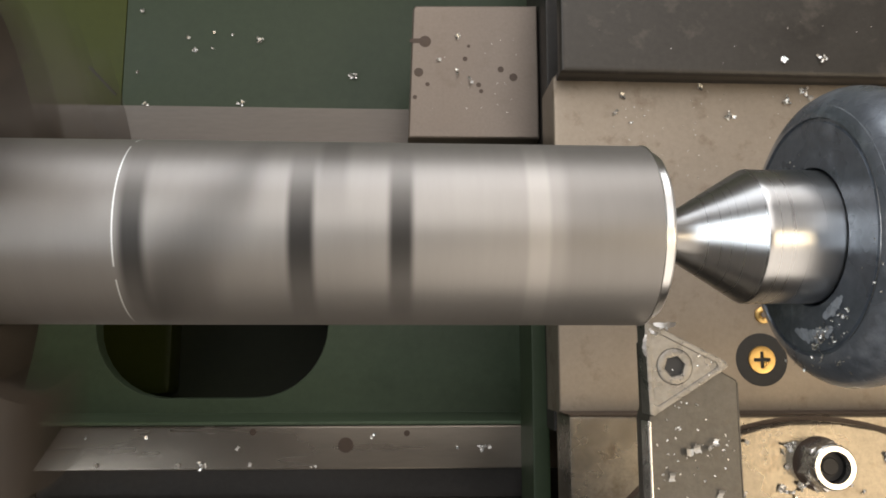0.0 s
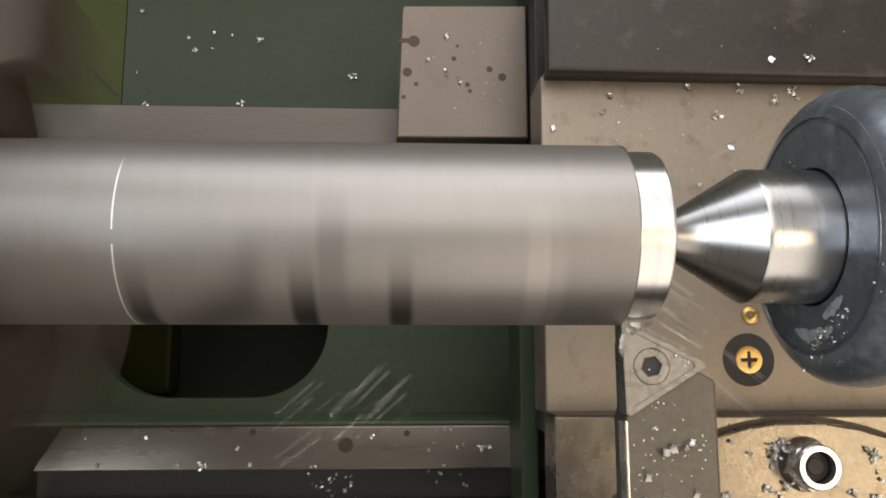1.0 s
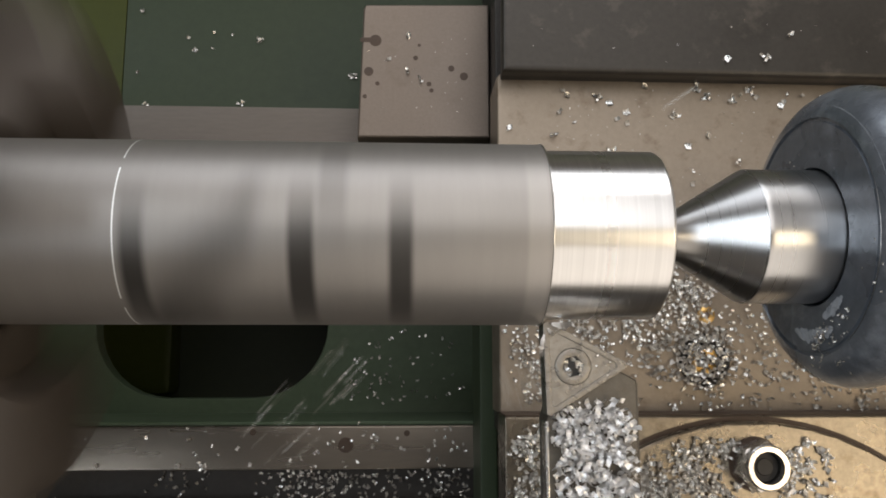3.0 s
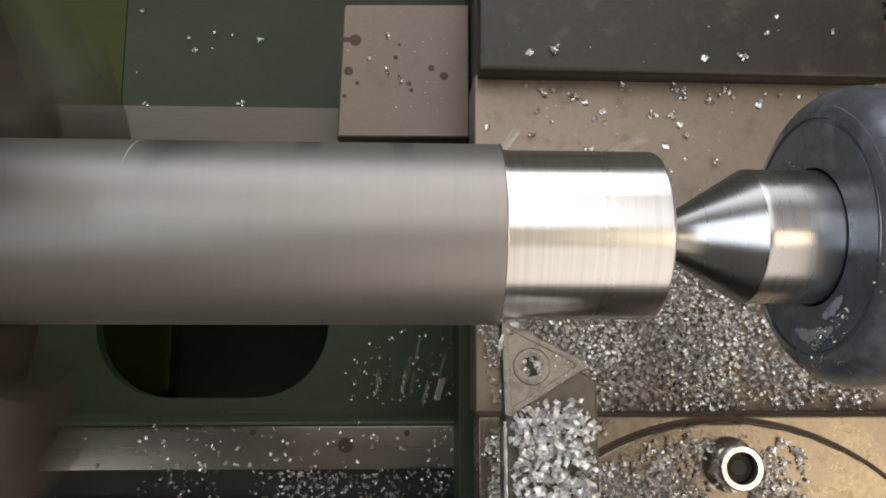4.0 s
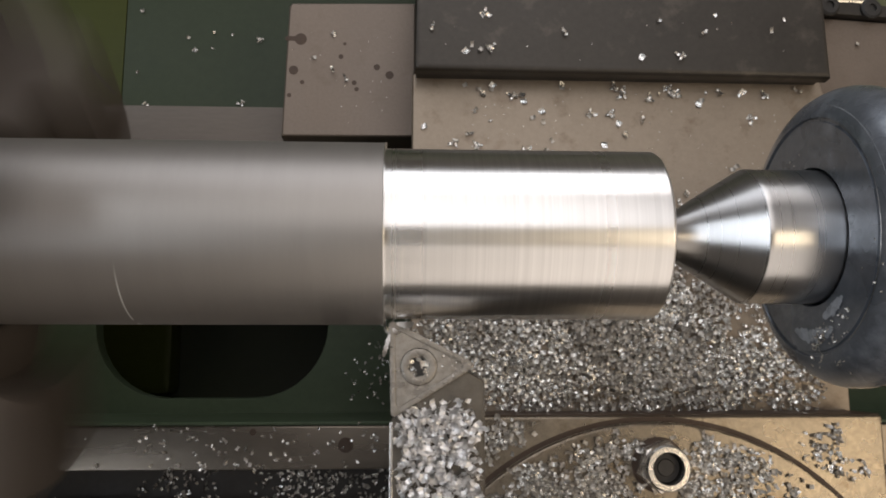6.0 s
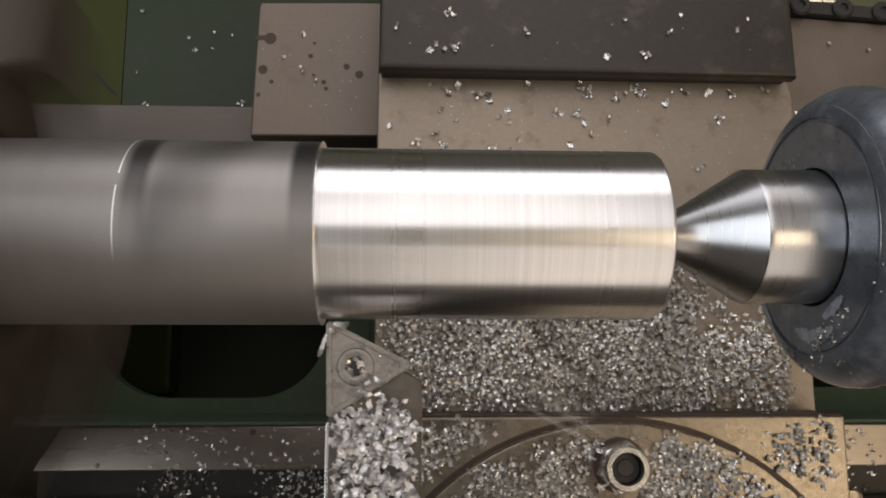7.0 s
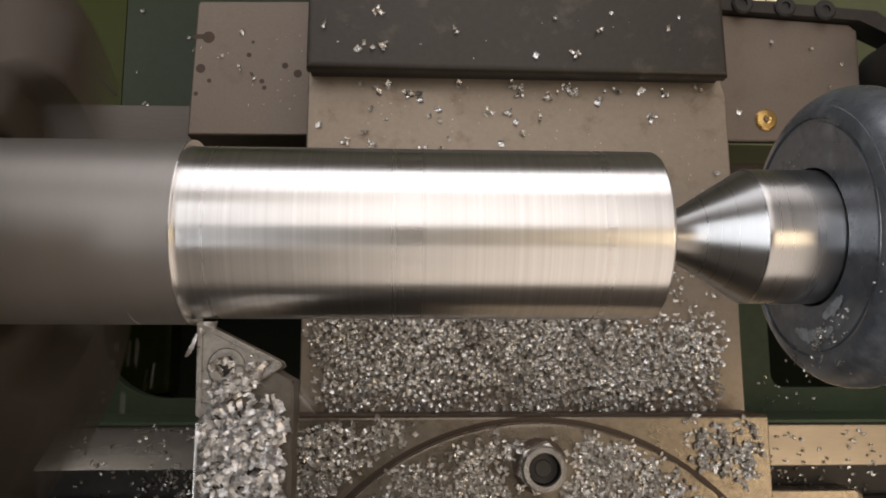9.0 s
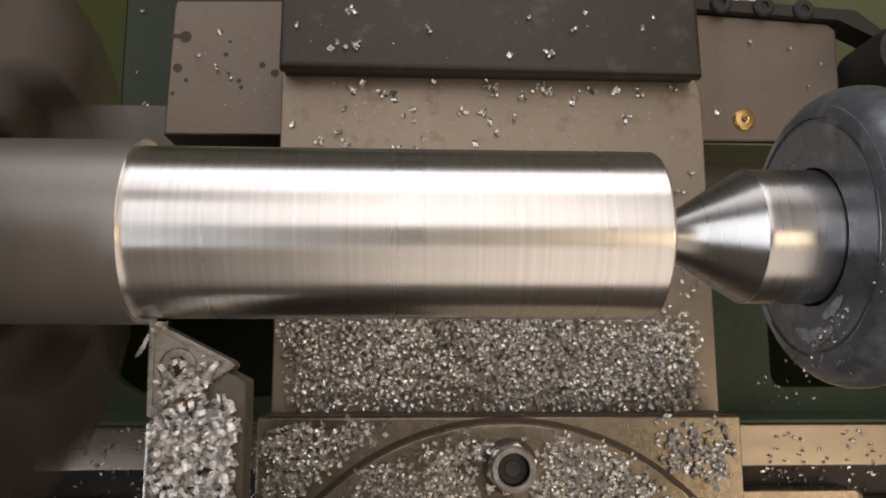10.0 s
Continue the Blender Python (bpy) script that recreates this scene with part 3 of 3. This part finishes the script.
def fresh_chips():
    """Ribbons just peeling off at the cutting edge."""
    rng = random.Random(21)
    for x, y, z, turn, ln, wd, curl in ((40.2, -15.8, 0.9, -12, 4.6, 1.1, 1.6), (39.6, -16.6, 0.5, -60, 3.4, 0.9, 2.4), (39.0, -17.6, 0.3, -105, 5.2, 0.8, 1.2),
                                        (41.4, -16.6, 0.4, 30, 2.6, 0.8, 2.8)):
        bm, rows = bmesh.new(), []
        for k in range(11):
            u = curl * k / 10
            r = ln / curl
            w = wd * (0.35 + 0.65 * math.sin(math.pi * (k + 1) / 12)) * rng.uniform(0.7, 1.2)
            rows.append([bm.verts.new((r * math.sin(u) * MM, v * w * MM, r * (1 - math.cos(u)) * MM)) for v in (-0.5, 0.1, 0.5)])
        for a, c in zip(rows, rows[1:]):
            for k in range(2):
                bm.faces.new((a[k], a[k + 1], c[k + 1], c[k]))
        bmesh.ops.solidify(bm, geom=bm.faces[:], thickness=0.00008)
        bmesh.ops.transform(bm, matrix=pose(x * MM, y * MM, z * MM, rng.uniform(-40, 40), 0, turn), verts=bm.verts[:])
        ob = part("chip_ribbon", bm, CURL)
        tagged(ob, "thin bright ribbon peeling off at the cutting edge", "metal chip", "fresh ribbons")
        RIBBONS.append(ob)


RIBBONS = []
fresh_chips()


def tool_post():
    p = thing("tool_post", "square dark steel tool post on the compound rest", "tool post")
    part("block", box(20, 90, -150, -66, -78.3, -8.2, 2), DARK_STEEL, p)
    part("clamp_plate", box(20, 90, -150, -66, 0.5, 14, 2), DARK_STEEL, p)
    part("pillar", box(58, 90, -150, -66, -8, 0.3, 0.5), DARK_STEEL, p)
    return p


POST = tool_post()


# ---- chips ----
def chip_mesh(rng, n, wx, wy, high, size, dome=0.0, curls=(0.8, 3.4), long=1.0, tilt=0.75):
    """Curled slivers strewn over an uneven patch; each one is a short bent strip."""
    vs, fs = [], []
    for _ in range(n):
        a, r = rng.uniform(0, 2 * math.pi), math.sqrt(rng.uniform(0, 1))
        px, py = wx * r * math.cos(a), wy * r * math.sin(a)
        ln, wd = size * long * rng.uniform(0.8, 1.5), size * rng.uniform(0.5, 0.95)
        curl, skew = rng.uniform(*curls), rng.uniform(-0.5, 0.5)
        rad = ln / curl
        m = Euler((rng.uniform(-tilt, tilt), rng.uniform(-tilt, tilt), rng.uniform(0, 6.3))).to_matrix()
        pz = size * 0.35 + rng.uniform(0, high) + dome * (1 - r)
        base, steps = len(vs), 4 if long < 1.2 else 6
        for i in range(steps + 1):
            u = curl * (i / steps - 0.5)
            for s in (-0.5, 0.5):
                q = m @ Vector((rad * math.sin(u), s * wd * rng.uniform(0.55, 1.15) + skew * ln * (i / steps - 0.5), rad * (1 - math.cos(u)) - rad * 0.3))
                vs.append(((px + q.x) * MM, (py + q.y) * MM, (pz + max(q.z, -pz + 0.05)) * MM))
        fs += [(base + 2 * i, base + 2 * i + 1, base + 2 * i + 3, base + 2 * i + 2) for i in range(steps)]
    me = bpy.data.meshes.new("chips")
    me.from_pydata(vs, [], fs)
    if size < 1.2:
        me.shade_smooth()
    return me


CARRIED, FLYING, GROWING = [], [], []


def pile_chips():
    rng = random.Random(7)
    small = [chip_mesh(rng, 90, 10, 8, 0.9, 1.6) for _ in range(6)]
    sparse = [chip_mesh(rng, 28, 9.5, 8.5, 0.3, 1.35) for _ in range(5)]
    coarse = [chip_mesh(rng, 27, 3.7, 4.4, 1.1, 1.28, dome=0.4, curls=(1.2, 3.6), long=1.7, tilt=1.0) for _ in range(8)]
    few = [chip_mesh(rng, 9, 9.5, 9.0, 0.05, 1.5) for _ in range(6)]
    for i, me in enumerate(small + sparse + coarse + few):
        me.materials.append(CURL if me in coarse else CHIP if i % 4 else CHIP_DULL)

    def add(meshes, x, y, z, when, rows, label, grows=False):
        ob = new("chip_heap", rng.choice(meshes))
        tagged(ob, label, "metal chips", "aluminium chips", "stuff")
        (GROWING if grows else FLYING).append((ob, x, y, z, when, rows, rng.uniform(0, 360)))
    on_slide = "loose bright aluminium chips strewn on the cross slide"
    for layer in range(4):
        for i in range(9):
            for j in range(4):
                x, y = 58 + 13 * i + rng.uniform(-4, 4), -30 + 11 * j + rng.uniform(-3, 3)
                when = (0.7, 2.3, 2.8, 4.0)[layer] + 0.05 * i + rng.uniform(0, (1.4, 0.8, 0.9, 2.2)[layer])
                if layer > 0 and i > 6 and j > 1 or layer > 1 and i > 5 and j > 2:
                    continue
                if layer > 1 and i > 5:
                    when += 1.2 + 0.4 * (i - 5)
                add(sparse if layer == 0 else small, min(max(x, 53), 164), max(y, -29.5), -97.8 + 0.7 * max(layer - 1, 0), when, FEED, on_slide, layer > 0)
    for k, when in enumerate((0.9, 1.4, 1.8, 2.3, 3.2)):
        add(sparse if k < 2 else small, 106 + 2 * (k % 2), -22 + k % 3, -97.5 + 0.15 * k, when, FEED, on_slide, k > 1)
    for k in range(6):
        add(sparse, rng.uniform(52, 55), rng.uniform(-28.5, -12), -97.8, rng.uniform(1.2, 2.6), FEED, on_slide)
    on_rest = "aluminium chips strewn on the golden compound base"
    patch = [chip_mesh(rng, 14, 4.4, 3.6, 0.6, 1.45) for _ in range(7)]
    for i, me in enumerate(patch):
        me.materials.append(CHIP if i % 3 else CHIP_DULL)
    for k in range(640):
        x, y = rng.uniform(46.5, 172), rng.uniform(-73, -41)
        off = math.hypot(x - DISC_X, y - DISC_Y) - DISC_R
        if -4.0 < off < 5.4 or math.hypot(x - 111.2, y + 50.4) < 12.5:
            continue
        if y > -46 and 70 < x < 150 and off < 0 and rng.random() < 0.4:
            continue
        late = 2.8 if x > 126 else 0.0
        when = 0.7 + late + rng.uniform(0, 2.6 if x < 105 else 3.6) + 0.01 * abs(x - 70)
        if x > 140 and off > 0 and rng.random() < 0.5:
            continue
        add(patch, x, y, -78.4 if off < 0 else -80.9, when, FEED, on_rest, k % 6 > 0)
    on_tool = "heap of bright curled aluminium chips on the tool shank"
    for layer in range(4):
        for i in range(2):
            for j in range(5):
                x, y = 44.7 + 5.9 * i + rng.uniform(-0.6, 0.9), -33.5 - 6.5 * j + rng.uniform(-1.5, 1.5)
                add(coarse, x, min(y, -31), -0.9 + 0.6 * layer, (0.5, 1.2, 1.7, 6.5)[layer] + rng.uniform(0, 0.9) + 0.06 * (4 - j), FEED, on_tool, True)
    loose = [chip_mesh(rng, 9, 3.2, 2.4, 0.5, 1.45, curls=(1.6, 4.2), long=1.5, tilt=1.0) for _ in range(3)]
    for x, y, when in ((47.3, -27.6, 6.0), (43.2, -28.6, 6.9), (45.3, -25.9, 7.6), (48.3, -24.8, 7.9), (42.6, -25.4, 8.6), (44.8, -28, 7.4)):
        add(loose, x, y, 0.0, when, FEED, "curled aluminium chips lying on the carbide insert", True)
    for me in loose:
        me.materials.append(CURL)
    add([chip_mesh(rng, 9, 1.6, 1.6, 0.3, 1.3)], 44.05, -23.2, -0.82, 1.7, FEED, "small chips caught in the screw socket")
    on_bed = "scattered aluminium chips on the lathe bed"
    still = [(0, 0), (10, 0)]
    for k in range(92):
        x, y = rng.uniform(-130, 26), rng.choice((-54, -69, -69, -69, -69, -80))
        add(few, x, y, -157.9 if y > -64 else -159.9 if y < -75 else -169.9, rng.uniform(0.7, 9), still, on_bed)
    for k in range(26):
        add(few, rng.uniform(-55, 26), -69, -169.9, rng.uniform(0.7, 3), still, on_bed)
    for k in range(22):
        add(few, rng.uniform(-25, 22), rng.uniform(-35, -10), -207.8, rng.uniform(0.7, 6), still, on_bed)
    for k in range(12):
        add(few, rng.uniform(135, 188), *rng.choice(((-53, -157.9), (-57, -157.9), (-69, -169.9), (-69, -169.9), (-36, -207.9))), rng.uniform(2.5, 6), still, on_bed)
    for me in (m for m in bpy.data.meshes if m.name.startswith("chips") and not m.materials):
        me.materials.append(CHIP)
    # fine swarf stuck in the oil film
    for x, y, z, wx, wy, n, where in ((47.3, -43, -0.88, 7.4, 16, 75, "tool shank"), (47.3, -23, 0.02, 4.5, 2.5, 9, "carbide insert"),
                                      (111, 45, -97.98, 63, 20, 120, "cross slide"), (108, 76, -87.98, 58, 9, 12, "way cover"),
                                      (20, 82, -129.98, 21, 21, 24, "saddle wing")):
        ob = new("metal_fines", chip_mesh(rng, n, wx, wy, 0.0, 0.36))
        ob.data.materials.append(CHIP)
        tagged(ob, "fine aluminium specks stuck to the oily " + where, "metal fines", kind="stuff")
        CARRIED.append((ob, FEED, pose(x * MM, y * MM, z * MM)))
    # specks and grease on the face of the live center
    for y, z, wx, wy, n, size in ((-17.5, 5, 4.5, 2.2, 22, 0.5), (-16, 10, 3, 2.5, 12, 0.6), (-22, -3, 8, 2, 14, 0.6), (15, -6, 6, 4, 6, 0.5), (-19, 2, 3, 1.5, 16, 0.8), (-8, 18.5, 3, 5, 8, 0.4), (-23.5, 8, 4, 1.5, 8, 0.55)):
        ob = new("metal_fines", chip_mesh(rng, n, wx, wy, 0.0, size))
        ob.data.materials.append(CHIP)
        tagged(ob, "fine aluminium specks stuck in grease on the housing", "metal fines", kind="stuff")
        ob.matrix_world = pose(0.0695, y * MM, z * MM, 0, -90)
    # single chips lying since before
    singles = [chip_mesh(rng, 1, 0.1, 0.1, 0.2, z) for z in (1.3, 1.6, 1.8, 2.0, 2.3)]
    clumps = [chip_mesh(rng, k, 1.7, 1.2, 0.6, 1.5) for k in (3, 5, 8)]
    for i, me in enumerate(singles + clumps):
        me.materials.append(CHIP_DULL if i in (1, 3) else CHIP)

    def lone(x, y, z, rows, where, when=None):
        if rng.random() < 0.35:
            ob = tagged(new("chip_clump", rng.choice(clumps)), "small clump of aluminium chips on the " + where, "metal chips", "aluminium chips", "stuff")
        else:
            ob = tagged(new("metal_chip", rng.choice(singles)), "curled bright aluminium chip lying on the " + where, "metal chip", "loose chips")
        turn = rng.uniform(0, 360)
        if when is None:
            CARRIED.append((ob, rows, pose(x * MM, y * MM, z * MM, 0, 0, turn)))
        else:
            FLYING.append((ob, x, y, z, when, rows, turn))
    for k in range(80):
        lone(rng.uniform(46, 174), rng.uniform(19, 63) if k % 3 else rng.uniform(61, 65), -97.95, FEED, "cross slide",
             None if k % 4 == 0 else rng.uniform(0.4, 5.5))
    for k in range(14):
        lone(rng.uniform(49, 170), rng.uniform(69, 86), -87.95, FEED, "way cover", None if k < 2 else rng.uniform(1.2, 7))
    for x, y in ((14, 81), (15, 95), (20, 79), (8, 86), (231, 78), (225, 93), (236, 87), (196, 68), (210, 95)):
        lone(x, y, -129.95, FEED, "saddle")
    for k in range(13):
        lone(rng.uniform(-123, 0), rng.uniform(80, 136), -183.95, still, "chip guard")
    for x, y in ((45.9, -38), (49.4, -36.4), (47.4, -37.2), (42.9, -42), (51.3, -45)):
        lone(x, y, -0.85, FEED, "tool shank")
    for x, y in ((101, -47), (102, -51), (120, -50), (118, -55), (114, -56), (110, -57), (106, -56), (103, -58), (123, -58)):
        lone(x, y, -78.4, FEED, "swivel disc")
    for k in range(70):
        a, d = rng.uniform(0, 6.3), rng.uniform(10, 25)
        x, y = 110.5 + d * math.cos(a), -53 + 0.6 * d * math.sin(a)
        if y < -43 and math.hypot(x - 111.2, y + 50.4) > 8:
            lone(x, y, -78.4, FEED, "swivel disc", None if k < 14 else rng.uniform(0.6, 1.9))
    for k in range(12):
        lone(rng.uniform(-122, 30), rng.choice((-50, -54, -60)), -157.95, still, "bed way")


pile_chips()


# ---- what moves ----
def motions():
    for ob in (SADDLE, SLIDE, COMPOUND, TURNING_TOOL, POST, *RIBBONS):
        walk(ob, [(t, pose(s * MM, 0, 0)) for t, s in FEED])
    turns = [(k / FPS, pose(0, 0, 0, along(SPIN, k / FPS))) for k in range(0, 301)]
    for ob in (WORK, CHUCK, POINT):
        walk(ob, turns)
    walk(SKIN, [(t, pose((CUT + s) * MM, 0, 0)) for t, s in FEED])
    for ob, rows, m in CARRIED:
        walk(ob, [(t, pose(s * MM, 0, 0) @ m) for t, s in rows])
    # heaps grow out of the oil film as chips keep falling on them
    for ob, x, y, z, when, rows, rz in GROWING:
        low, when = -5.0, round(when * 10) / 10
        path = [(t, pose((x + s) * MM, y * MM, (z + low) * MM, 0, 0, rz)) for t, s in rows if t < when - 0.05]
        path.append((when, pose((x + along(rows, when)) * MM, y * MM, (z + low) * MM, 0, 0, rz)))
        path.append((when + 0.5, pose((x + along(rows, when + 0.5)) * MM, y * MM, z * MM, 0, 0, rz)))
        path += [(t, pose((x + s) * MM, y * MM, z * MM, 0, 0, rz)) for t, s in rows if t > when + 0.55]
        walk(ob, path)
    # chips leave the bar at the cut and come to rest on what carries them
    for ob, x, y, z, when, rows, rz in FLYING:
        when = round(when * 10) / 10
        x0 = CUT + along(FEED, when) - 11.5
        inside = pose(x0 * MM, 0, -0.001, 0, 0, rz)
        path = [(0, inside), (when, inside)]
        rest = when + 0.2
        path.append((rest, pose((x + along(rows, rest)) * MM, y * MM, z * MM, 0, 0, rz)))
        path += [(t, pose((x + s) * MM, y * MM, z * MM, 0, 0, rz)) for t, s in rows if t > rest + 0.05]
        walk(ob, path)


motions()
